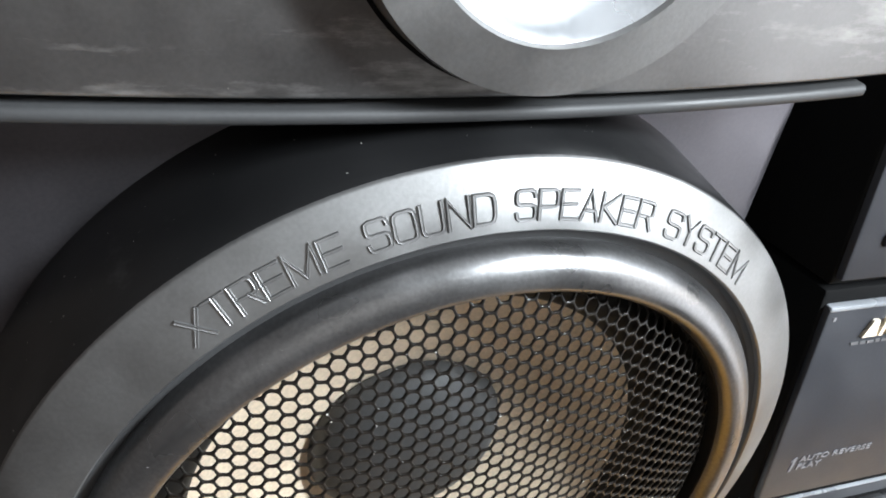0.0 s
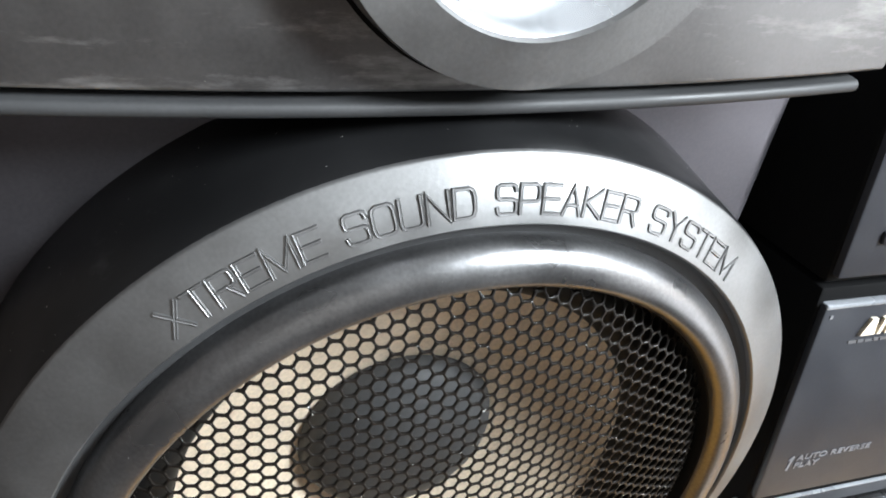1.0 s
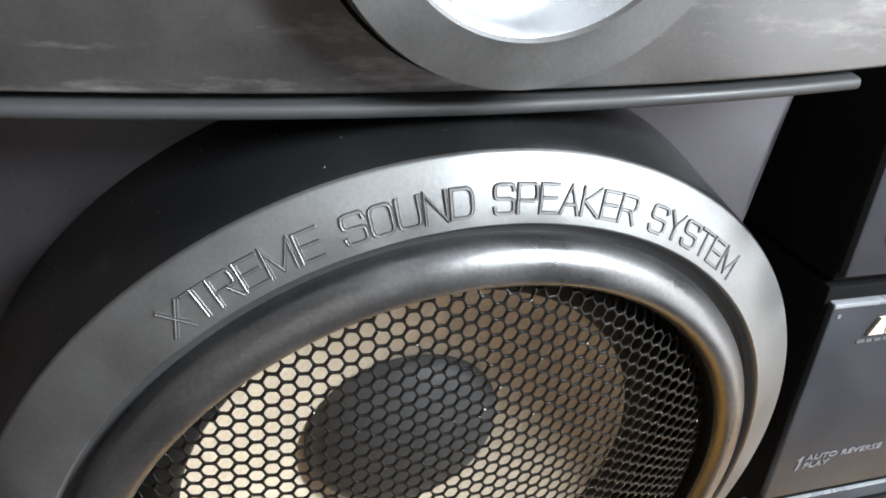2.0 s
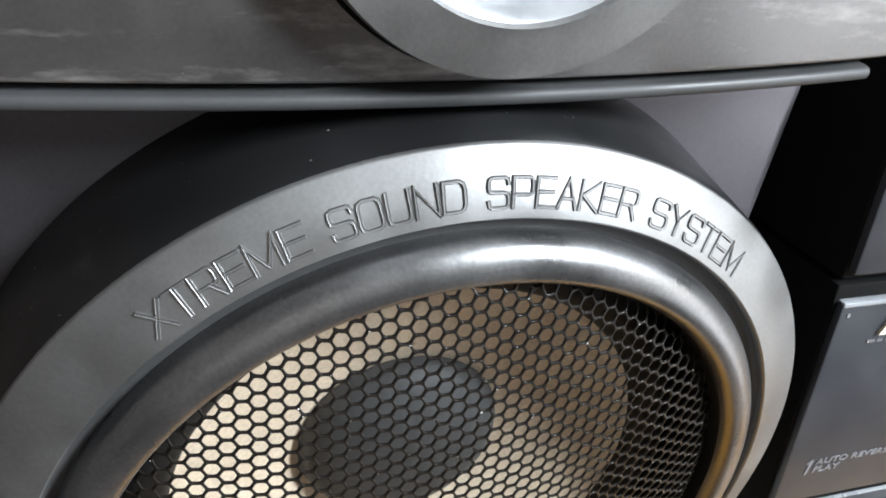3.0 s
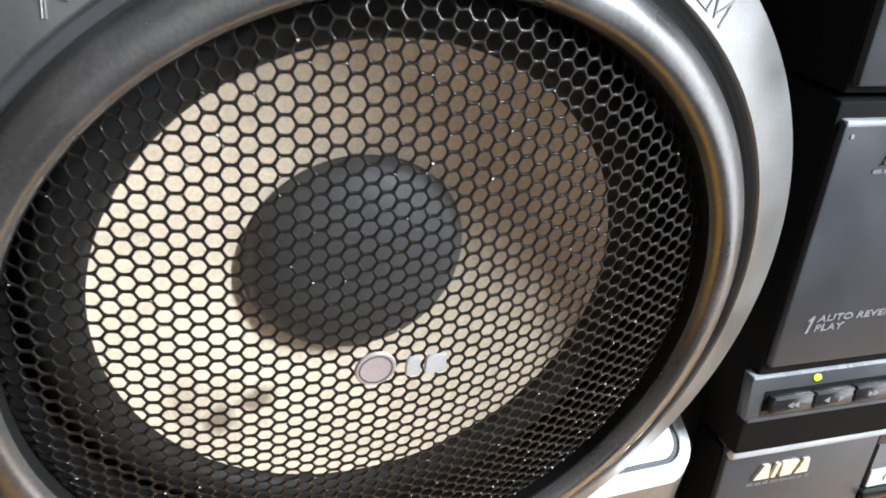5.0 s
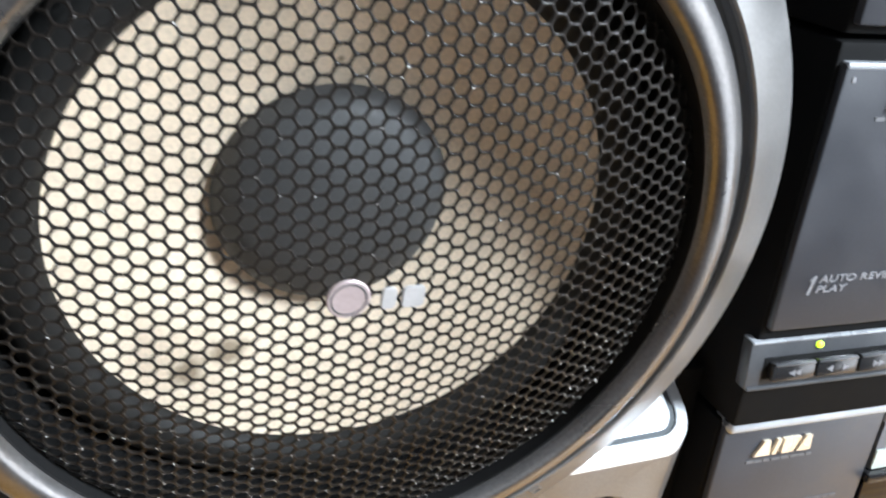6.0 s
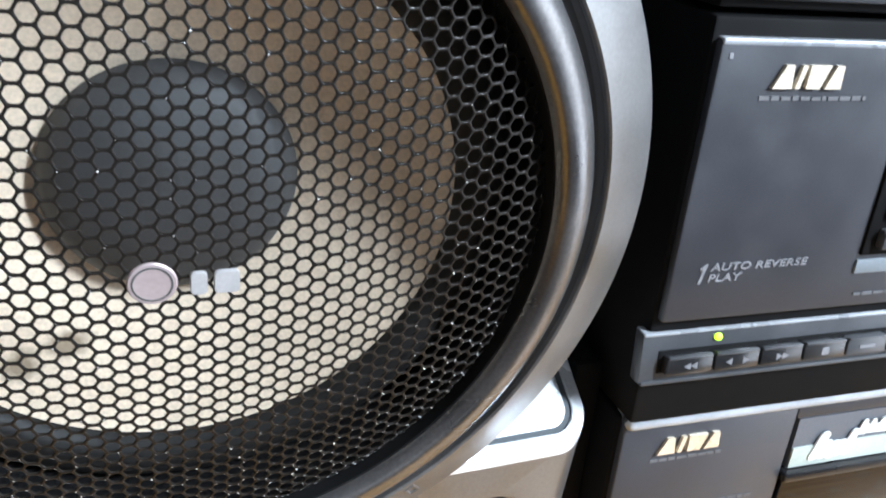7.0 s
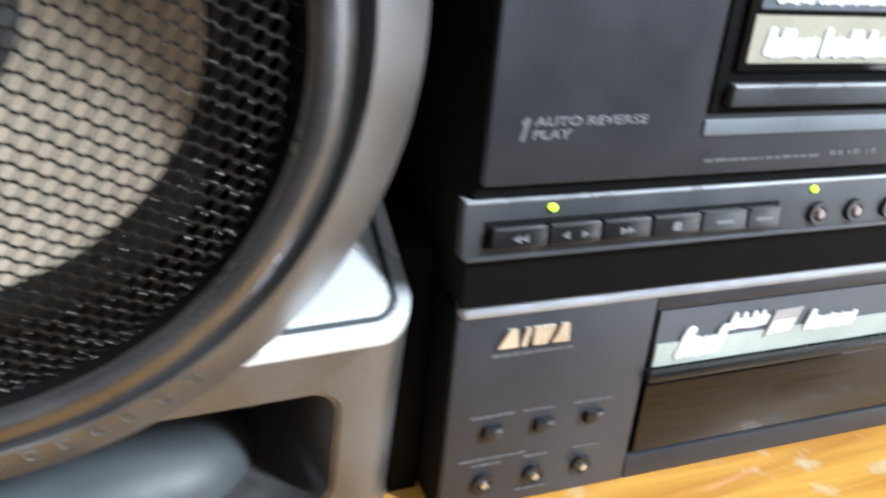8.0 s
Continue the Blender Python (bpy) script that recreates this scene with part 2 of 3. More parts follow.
def tube_band(loops, m=None):
    """Joins closed loops of equal length into a band."""
    bm = bmesh.new()
    vs = [[bm.verts.new(p) for p in loop] for loop in loops]
    for a, b in zip(vs, vs[1:]):
        for i in range(len(a)):
            j = (i + 1) % len(a)
            bm.faces.new((a[i], a[j], b[j], b[i]))
    bmesh.ops.recalc_face_normals(bm, faces=bm.faces)
    if m is not None:
        bm.transform(m)
    return bm


def letters(text, height, depth=0.0004, shear=0.0):
    """A text as a bmesh: x to the right, z up, its front at y = -depth, lower left corner at the origin; with its width."""
    cu = bpy.data.curves.new("text", "FONT")
    cu.body, cu.size, cu.extrude, cu.shear = text, 1.0, 0.05, shear
    cu.resolution_u = 3
    cu.offset = 0.018
    ob = new("text", cu)
    me = bpy.data.meshes.new_from_object(ob.evaluated_get(bpy.context.evaluated_depsgraph_get()))
    bpy.data.objects.remove(ob)
    bm = bmesh.new()
    bm.from_mesh(me)
    bpy.data.meshes.remove(me)
    xs, ys = [v.co.x for v in bm.verts], [v.co.y for v in bm.verts]
    k = height / (max(ys) - min(ys))
    x0, y0 = min(xs), min(ys)
    zs = max(v.co.z for v in bm.verts)
    for v in bm.verts:
        x, y, z = v.co
        v.co = ((x - x0) * k, -(z + zs) / (2 * zs) * depth, (y - y0) * k)
    return bm, (max(xs) - x0) * k


# ---- setting ----
def slab(name, x0, x1, y0, y1, z0, z1, mat):
    return tagged(part(name, box(x0, x1, y0, y1, z0, z1), mat, smooth=False), kind="structure")


RX0, RX1, RY0, RY1, RZ0, RZ1 = -2.2, WIN_X, -3.2, 0.62, -0.75, 2.7
slab("floor", RX0, RX1, RY0, RY1, RZ0 - 0.1, RZ0, FLOOR)
slab("ceiling", RX0, RX1, RY0, RY1, RZ1, RZ1 + 0.1, CEIL)
slab("wall_north", RX0, RX1, RY1, RY1 + 0.12, RZ0, RZ1, WALL)
slab("wall_west", RX0 - 0.12, RX0, RY0, RY1, RZ0, RZ1, WALL)
# unseen wall, made paler than the rest to bounce front light onto the cone
slab("wall_south", RX0, RX1, RY0 - 0.12, RY0, RZ0, RZ1, BOUNCE)
bm = bmesh.new()
gaps = [(WIN_Y - WIN_W / 2 - 0.02, WIN_Y + WIN_W / 2 + 0.02, WIN_Z - WIN_H / 2 - 0.02, WIN_Z + WIN_H / 2 + 0.02),
        (LOW_Y - LOW_W / 2 - 0.02, LOW_Y + LOW_W / 2 + 0.02, LOW_Z - LOW_H / 2 - 0.02, LOW_Z + LOW_H / 2 + 0.02)]
at = RY0
for g0, g1, h0, h1 in gaps:
    box(RX1, RX1 + 0.12, at, g0, RZ0, RZ1, bm=bm)
    box(RX1, RX1 + 0.12, g0, g1, RZ0, h0, bm=bm)
    box(RX1, RX1 + 0.12, g0, g1, h1, RZ1, bm=bm)
    at = g1
box(RX1, RX1 + 0.12, at, RY1, RZ0, RZ1, bm=bm)
tagged(part("wall_east", bm, WALL, smooth=False), kind="structure")

table = thing("table", "worn orange varnished wooden table top with pale scuffs", "table")
part("tabletop", box(-0.17, 0.85, -0.110, 0.58, -0.03, 0.0, 0.004), WOOD, table)
for lx in (-0.12, 0.78):
    for ly in (-0.07, 0.5):
        part("leg", box(lx - 0.03, lx + 0.03, ly - 0.03, ly + 0.03, -0.75, -0.03, 0.003), WOOD, table)

# ---- loudspeaker ----
spk = thing("loudspeaker", "black and grey loudspeaker with a round mesh-covered woofer on the table", "loudspeaker")
part("cabinet", box(-0.1465, 0.1465, 0.080, 0.36, 0.0, 0.52, 0.004), DEEP, spk)
# added black fillers that hide the table and keep the side gaps dark
for x0, x1 in ((0.1372, 0.1480), (-0.1480, -0.1372)):
    part("gap_filler", box(x0, x1, 0.036, 0.0795, 0.0, 0.10, 0.0004), DEEP, spk)
part("baffle", box(-0.1218, 0.1218, 0.0400, 0.12, -0.080, 0.152, 0.008, TM, 6), BAFFLE, spk, "lavender-grey recessed baffle")

# woofer ring: black drum side, sloping grey face, groove and rounded bead
R_OUT, R_IN, Y_IN = 0.125, 0.1092, -0.0066
part("drum", lathe([(0.1252, 0.0010), (0.1258, 0.003), (0.1288, 0.05)], 200, TM), BLACK, spk, "dusty black cylindrical side of the ring")
ring = part("ring", lathe([(0.1253, 0.0014), (0.1252, 0.0006), (R_OUT - 0.0002, 0.0), (R_IN + 0.0006, Y_IN), (R_IN, Y_IN + 0.0005), (0.1083, -0.0015)], 240, TM), SILVER, spk, "grey satin ring with raised lettering")
part("groove", lathe([(0.1089, -0.0046), (0.1084, -0.0036), (0.1076, -0.0030), (0.1040, -0.0030)], 200, TM), LIP, spk)
bead = [(0.1052, -0.0010)]
for i in range(21):
    a = radians(5 + 148 * i / 20)
    bead.append((0.0966 + (0.0084 if a < math.pi / 2 else 0.0039) * math.cos(a), -0.0046 - 0.0076 * math.sin(a)))
part("bead", lathe(bead, 240, TM), BEAD, spk, "rounded satin grey inner ring")
# bead's inner wall in matt black, in place of the shadow line by the mesh
part("bead_shadow_line", lathe([(0.0932, -0.0082), (0.0927, -0.0078), (0.0922, -0.0010)], 200, TM), DEEP, spk)


def face_matrix(phi, r):
    """A frame on the sloping ring face at angle phi (degrees to the right of the top): x along the ring, z outward, -y towards the viewer."""
    k = (R_OUT - r) / (R_OUT - R_IN)
    a = radians(phi)
    sl = Vector((R_OUT - R_IN, -Y_IN)).normalized()
    out = Vector((math.sin(a) * sl.x, sl.y, math.cos(a) * sl.x))
    tan = Vector((math.cos(a), 0, -math.sin(a)))
    nor = out.cross(tan)
    m = Matrix((tan, nor, out)).transposed().to_4x4()
    m.translation = (r * math.sin(a), k * Y_IN, r * math.cos(a))
    return m


# wide square-cut capitals as strokes in a unit box; a stroke that ends where it began is closed
def bowl(x0, z0, x1, z1, c=0.16):
    return [(x0, z0), (x1 - c, z0), (x1 - c * 0.3, z0 + c * 0.3), (x1, z0 + c), (x1, z1 - c), (x1 - c * 0.3, z1 - c * 0.3), (x1 - c, z1), (x0, z1)]


GLYPHS = {
    "bar": [[(0, 0), (1, 0), (1, 1), (0, 1), (0, 0)]],
    "X": [[(0, 0), (1, 1)], [(0, 1), (1, 0)]],
    "T": [[(0, 1), (1, 1)], [(0.5, 1), (0.5, 0)]],
    "R": [[(0, 0), (0, 1)] + bowl(0, 0.46, 1, 1)[::-1][1:], [(0.62, 0.46), (1, 0)]],
    "E": [[(1, 1), (0, 1), (0, 0), (1, 0)], [(0, 0.52), (0.92, 0.52)]],
    "M": [[(0, 0), (0, 1), (0.5, 0.1), (1, 1), (1, 0)]],
    "S": [[(1, 0.8), (0.95, 0.95), (0.82, 1), (0.18, 1), (0.04, 0.95), (0, 0.84), (0, 0.68), (0.04, 0.57), (0.18, 0.52), (0.82, 0.50), (0.96, 0.45), (1, 0.34), (1, 0.16), (0.96, 0.05), (0.82, 0), (0.18, 0), (0.05, 0.05), (0, 0.2)]],
    "O": [bowl(0.5, 0, 1, 1, 0.22) + [(1 - x, 1 - z) for x, z in bowl(0.5, 0, 1, 1, 0.22)][1:]],
    "U": [[(0, 1), (0, 0.2), (0.06, 0.06), (0.22, 0), (0.78, 0), (0.94, 0.06), (1, 0.2), (1, 1)]],
    "N": [[(0, 0), (0, 1), (1, 0), (1, 1)]],
    "D": [[(0, 0)] + bowl(0, 0, 1, 1, 0.26)[1:] + [(0, 0)]],
    "P": [[(0, 0), (0, 1)] + bowl(0, 0.42, 1, 1)[::-1][1:]],
    "A": [[(0, 0), (0.5, 1), (1, 0)], [(0.19, 0.33), (0.81, 0.33)]],
    "K": [[(0, 0), (0, 1)], [(1, 1), (0.12, 0.5), (1, 0)]],
    "Y": [[(0, 1), (0.5, 0.5), (1, 1)], [(0.5, 0.5), (0.5, 0)]],
}


def stroke_letter(c, w, h, line, rise):
    """A capital w wide and h high, each stroke a flat-topped ridge with sloping sides."""
    bm = bmesh.new()
    for k, pts in enumerate(GLYPHS[c]):
        ps = [Vector((x * w, z * h)) for x, z in pts]
        loop = (ps[0] - ps[-1]).length < 1e-7
        if loop:
            ps = ps[:-1]
        n, rows = len(ps), []
        for i, p in enumerate(ps):
            d0 = (p - ps[i - 1]) if loop or i else (ps[1] - p)
            d1 = (ps[(i + 1) % n] - p) if loop or i < n - 1 else d0
            d0, d1 = d0.normalized(), d1.normalized()
            mid = (d0 + d1).normalized()
            side = Vector((-mid.y, mid.x)) * min(1.9, 1 / max(0.3, mid.dot(d1)))
            end = 0.0 if loop or 0 < i < n - 1 else (-0.5 if i == 0 else 0.5)
            row = []
            for q, y in ((-0.62, 0.00012), (-0.36, -rise - 0.00002 * k), (-0.20, -rise * 0.82), (0.20, -rise * 0.82), (0.36, -rise - 0.00002 * k), (0.62, 0.00012)):
                e = p + side * (q * line) + mid * (end * line * (1.15 if y > 0 else 0.85))
                row.append(bm.verts.new((e.x, y, e.y)))
            rows.append(row)
        pairs = list(zip(rows, rows[1:])) + ([(rows[-1], rows[0])] if loop else [])
        for a, b in pairs:
            for i in range(5):
                bm.faces.new((a[i], b[i], b[i + 1], a[i + 1]))
        if not loop:
            for r in (rows[0], rows[-1]):
                bm.faces.new(r)
    bmesh.ops.recalc_face_normals(bm, faces=bm.faces)
    return bm


L_HEIGHT = 0.0068
for word, a0, a1 in (("XTREME", -40.9, -21.2), ("SOUND", -19.0, -3.4), ("SPEAKER", -1.3, 19.2), ("SYSTEM", 21.4, 41.0)):
    ws = [{"M": 1.2, "T": 0.95, "E": 0.92}.get(c, 1.0) for c in word]
    step = (a1 - a0) / sum(ws)
    at = a0
    for c, w in zip(word, ws):
        mid = at + step * w / 2
        want = radians(step * w) * 0.115 * 0.80
        bm = stroke_letter(c, want, L_HEIGHT, 0.00090, 0.00058)
        bm.transform(TM @ face_matrix(mid, 0.1120) @ Matrix.Translation((-want / 2, 0, 0)))
        part("letter", bm, SILVER, ring, angle=20)
        at += step * w
# the lettering below cannot be read
for phi in (144.5, 149.5, 154.5, 159.0, 163.5, 168.0, 172.5, 177.0):
    bm = stroke_letter("bar", 0.0030, 0.0052, 0.0008, 0.0006)
    bm.transform(TM @ face_matrix(phi, 0.1120) @ Matrix.Translation((-0.0015, 0, 0)))
    part("raised_mark", bm, SILVER, ring, angle=20)

# driver behind the mesh
part("frame_well", lathe([(0.0935, -0.002), (0.0928, 0.012), (0.0895, 0.020)], 128, TM), DEEP, spk)
sur = [(0.0905, 0.019)]
for i in range(13):
    a = radians(180 * i / 12)
    sur.append((0.0815 + 0.0078 * math.cos(a), 0.0165 - 0.0075 * math.sin(a)))
sur.append((0.0728, 0.0155))
part("surround", lathe(sur, 128, TM), RUBBER, spk, "half-round black rubber surround")
cone = [(0.0738, 0.0146), (0.072, 0.0160), (0.062, 0.0205), (0.050, 0.0258), (0.040, 0.0302), (0.0325, 0.0332)]
part("cone", lathe(cone, 160, TM), CONE, spk, "tan paper woofer cone")
cap = [(0.0336, 0.0322), (0.0330, 0.0305)] + [(0.0325 * math.cos(radians(a)), 0.0305 - 0.0115 * math.sin(radians(a))) for a in range(10, 91, 10)]
part("dust_cap", lathe(cap, 96, TM), CAP, spk, "domed dark grey dust cap")

# domed hexagonal mesh, turned down at its rim
def mesh_y(r):
    return -0.0186 + 0.0128 * (r / 0.0924) ** 2 + 0.0034 * (max(0.0, r - 0.0865) / 0.0070) ** 2


def hex_mesh(pitch, radius, rim=0.85, thick=0.0006):
    """Hexagonal holes with slightly cut corners; the strands between them are rounded to the front."""
    s = pitch / math.sqrt(3)
    verts, faces, shared = [], [], {}

    def corner(x, z):
        key = (round(x * 2e5), round(z * 2e5))
        if key not in shared:
            shared[key] = len(verts)
            verts.append((x, mesh_y(math.hypot(x, z)) - 0.00003, z))
        return shared[key]

    hexa = [(math.cos(radians(60 * k)) * s, math.sin(radians(60 * k)) * s) for k in range(6)]
    n = int(radius / (1.5 * s)) + 2
    for i in range(-n, n + 1):
        for j in range(-n - 4, n + 5):
            cx, cz = 1.5 * s * i, pitch * (j + 0.5 * (i % 2))
            if math.hypot(cx, cz) > radius:
                continue
            out = [corner(cx + x, cz + z) for x, z in hexa]
            rows = []
            for inset, dy in ((rim + 0.04, 0.0), (rim, 0.00012), (rim * 0.985, thick)):
                row = []
                for k in range(6):
                    p, a, b = hexa[k], hexa[k - 1], hexa[(k + 1) % 6]
                    for q in (a, b):
                        x, z = cx + inset * (p[0] * 0.84 + q[0] * 0.16), cz + inset * (p[1] * 0.84 + q[1] * 0.16)
                        row.append(len(verts))
                        verts.append((x, mesh_y(math.hypot(x, z)) + dy, z))
                rows.append(row)
            f = rows[0]
            for k in range(6):
                m = (k + 1) % 6
                faces.append((out[k], f[2 * k + 1], f[2 * k]))
                faces.append((out[k], out[m], f[2 * m], f[2 * k + 1]))
            for a, b in zip(rows, rows[1:]):
                for k in range(12):
                    m = (k + 1) % 12
                    faces.append((a[k], a[m], b[m], b[k]))
    me = bpy.data.meshes.new("tmp")
    me.from_pydata(verts, [], faces)
    bm = bmesh.new()
    bm.from_mesh(me)
    bpy.data.meshes.remove(me)
    bm.transform(TM)
    return bm


grille = part("grille", hex_mesh(0.0043, 0.0935), MESH, spk, "domed black steel mesh with hexagonal holes", angle=75)

# dust on the mesh and the black drum; mesh flakes also paint strand glints
def dust_glints(count):
    rng = random.Random(11)
    s_ = 0.0043 / math.sqrt(3)
    bm = bmesh.new()
    def flake(p, size):
        pts = [Vector(p) + Vector((rng.uniform(-1, 1), rng.uniform(-0.7, 0.1), rng.uniform(-1, 1))) * size for _ in range(4)]
        vs = [bm.verts.new(q) for q in pts]
        for f in ((0, 1, 2), (0, 2, 3), (0, 3, 1), (1, 3, 2)):
            bm.faces.new([vs[i] for i in f])
    done = 0
    while done < count:
        i, j, k = rng.randint(-26, 26), rng.randint(-24, 24), rng.randint(0, 5)
        x = 1.5 * s_ * i + s_ * math.cos(radians(60 * k))
        z = 0.0043 * (j + 0.5 * (i % 2)) + s_ * math.sin(radians(60 * k))
        r = math.hypot(x, z)
        # most of it low down and near the rim, where the strands glint
        want = 0.04 + 0.9 * max(0.0, (-z + 0.25 * x) / 0.09) * max(0.0, (r - 0.055) / 0.038)
        if r > 0.0925 or rng.random() > want:
            continue
        flake((x, mesh_y(r) - 0.0001, z), rng.uniform(0.00012, 0.00034))
        done += 1
    for _ in range(90):
        a, y = radians(rng.uniform(-85, 60)), rng.uniform(0.004, 0.036)
        r = 0.1258 + 0.003 * (y - 0.003) / 0.047
        flake((r * math.sin(a), y, r * math.cos(a)), rng.uniform(0.00008, 0.00020))
    for _ in range(60):
        a, r = radians(rng.uniform(-180, 180)), rng.uniform(0.0945, 0.104)
        flake((r * math.sin(a), -0.0062 - 0.0058 * math.sqrt(max(0.0, 1 - ((r - 0.0991) / 0.0057) ** 2)), r * math.cos(a)), rng.uniform(0.00008, 0.00020))
    bm.transform(TM)
    return bm


tagged(part("dust_glints", dust_glints(1100), DUST_GLINT, spk, "pale dust specks and painted mesh glints", smooth=False), kind="stuff")

# badge: a disc and two plain blocks
badge = part("badge", lathe([(0, -0.0193), (0.0050, -0.0193), (0.0053, -0.0190), (0.0053, -0.0186), (0, -0.0186)], 48, TM, center=(-0.0072, 0.0014)), BADGE, spk, "round pinkish silver badge")
part("badge_ring", lathe([(0.0044, -0.0194), (0.0040, -0.0194), (0.0040, -0.0191), (0.0044, -0.0191)], 48, TM, closed=True, center=(-0.0072, 0.0014)), CAP, badge)
for x0, x1 in ((0.0007, 0.0044), (0.0058, 0.0114)):
    part("badge_block", prism(outline_rounded(x0, x1, -0.0022, 0.0038, 0.0012, 4), -0.0194, -0.0186, TM, 0.0002), SATIN, badge)

# upper section with the tweeter
def upper_y(x):
    return 0.009 + 0.55 * x * x


def bowed_bar(half, depth, z0, z1, r, lead=0.0, n=40):
    """A rounded bar along x whose front follows the bow of the upper section."""
    bm = bmesh.new()
    rows = []
    for i in range(n + 1):
        x = -half + 2 * half * i / n
        y = upper_y(x) - lead
        sec = [(y + depth, z0), (y + r, z0)]
        sec += [(y + r - r * math.sin(radians(a)), z0 + r - r * math.cos(radians(a))) for a in (30, 60, 90)]
        sec += [(y + r - r * math.cos(radians(a)), z1 - r + r * math.sin(radians(a))) for a in (0, 30, 60, 90)]
        sec += [(y + depth, z1)]
        rows.append([bm.verts.new((x, q[0], q[1] + 0.012 * x)) for q in sec])
    for p, q in zip(rows, rows[1:]):
        for i in range(len(p)):
            j = (i + 1) % len(p)
            bm.faces.new((p[i], p[j], q[j], q[i]))
    bm.faces.new(rows[0])
    bm.faces.new(rows[-1])
    bmesh.ops.recalc_face_normals(bm, faces=bm.faces)
    bm.transform(TM)
    return bm


part("upper_panel", bowed_bar(0.1225, 0.05, 0.1356, 0.31, 0.0012), PANEL, spk, "bowed grey upper front panel with light scuffs")
part("lip", bowed_bar(0.1137, 0.04, 0.1298, 0.1334, 0.0016, 0.0010), LIP, spk, "thin dark grey lip under the panel")
# matt black strip stands in for the shade between panel and lip
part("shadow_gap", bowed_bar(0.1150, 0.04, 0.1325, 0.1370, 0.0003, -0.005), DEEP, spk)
TZ = 0.1877
def tweeter(name, profile, mat, parent, label="", seg=128):
    return part(name, lathe(profile, seg, TM, center=(0, TZ)), mat, parent, label)


tw = tweeter("tweeter_ring", [(0.0495, 0.021), (0.0479, 0.002), (0.0473, 0.0), (0.0361, -0.001), (0.0353, 0.0)], SILVER, spk, "raised grey ring round the tweeter")
tweeter("ring_groove", [(0.0494, 0.0085), (0.0494, 0.0070), (0.0484, 0.0070), (0.0484, 0.0085)], DEEP, tw)
tweeter("horn", [(0.0353, 0.0), (0.0347, 0.0005), (0.0334, 0.0022), (0.0314, 0.0044), (0.0294, 0.0060), (0.0276, 0.0068)], CHROME, tw, "polished silver horn")
tweeter("trim", [(0.0277, 0.0072), (0.0273, 0.0050), (0.0266, 0.0046), (0.0258, 0.0052), (0.0252, 0.009)], DEEP, tw)
tweeter("phase_ring", [(0.0254, 0.0090), (0.0248, 0.0054), (0.0239, 0.0048), (0.0230, 0.0054), (0.0224, 0.0090)], CHROME, tw)
tweeter("tweeter_dome", [(0.0256, 0.0095), (0.0226, 0.0088), (0.014, 0.0045), (0, 0.0025)], DEEP, tw, "black tweeter dome", 64)

# lower section with the port: a bowed front that turns back round its ends
HALF, TURN, RISE = 0.1366, 0.0140, 0.45
LZ1, LZ0 = -0.0932, -0.1745


def bow_y(x):
    return 0.001 + 0.16 * x * x


def turn_y(x):
    t = min(1.0, max(0.0, (abs(x) - HALF + TURN) / TURN))
    return TURN * (1 - math.sqrt(1 - t * t))


def rect_loop(hx, z0, z1, r, n=48, k=8):
    """Rounded rectangle in x, z with points packed towards its ends."""
    run = [(hx - r) * math.sin(math.pi * (i / n - 0.5)) for i in range(n + 1)]
    pts = [(x, z0) for x in run]
    pts += [(hx - r + r * math.sin(radians(90 * i / k)), z0 + r - r * math.cos(radians(90 * i / k))) for i in range(1, k)]
    pts += [(hx, z0 + r), (hx, z1 - r)]
    pts += [(hx - r + r * math.cos(radians(90 * i / k)), z1 - r + r * math.sin(radians(90 * i / k))) for i in range(1, k)]
    pts += [(x, z1) for x in run[::-1]]
    pts += [(-hx + r - r * math.sin(radians(90 * i / k)), z1 - r + r * math.cos(radians(90 * i / k))) for i in range(1, k)]
    pts += [(-hx, z1 - r), (-hx, z0 + r)]
    pts += [(-hx + r - r * math.cos(radians(90 * i / k)), z0 + r - r * math.sin(radians(90 * i / k))) for i in range(1, k)]
    return pts


inner = rect_loop(0.1125, -0.1660, -0.1125, 0.010)
outer = rect_loop(HALF, LZ0, LZ1, 0.0012)
def port(kx, kz, y):
    return [(x * kx, y, (z + 0.139) * kz - 0.139) for x, z in inner]
loops = [[(x, 0.05, z) for x, z in outer], [(x, 0.0006, z) for x, z in outer], [(x * 0.9985, 0.0, z - 0.0004) for x, z in outer],
         [(x * 0.965, 0.0, z - 0.0006) for x, z in outer], [(x * 0.918, 0.0, z - 0.0008) for x, z in outer],
         port(1.0, 1.0, 0.0), port(0.995, 0.98, 0.0010), port(0.988, 0.955, 0.0010), port(0.985, 0.945, 0.0024), port(0.9, 0.9, 0.06)]
bm = tube_band(loops)
for v in bm.verts:
    top = v.co.z > LZ1 - 0.003
    v.co.y += bow_y(v.co.x) + turn_y(v.co.x)
    if top:
        v.co.z += RISE * turn_y(v.co.x)
bm.transform(TM)
lower = part("lower_front", bm, SILVER, spk, "bowed grey lower front round the port opening")
part("port_back", box(-0.112, 0.112, 0.055, 0.058, -0.170, -0.105, 0, TM), DEEP, spk)
bm = bmesh.new()
bmesh.ops.create_uvsphere(bm, u_segments=64, v_segments=32, radius=1)
for v in bm.verts:
    x, y, z = v.co
    v.co = (math.copysign(abs(x) ** 0.72, x) * 0.094, y * 0.042 + 0.042, math.copysign(abs(z) ** 0.7, z) * 0.031 - 0.172)
bm.transform(TM)
part("port_tongue", bm, PORT, spk, "smooth blue-grey swell inside the port")


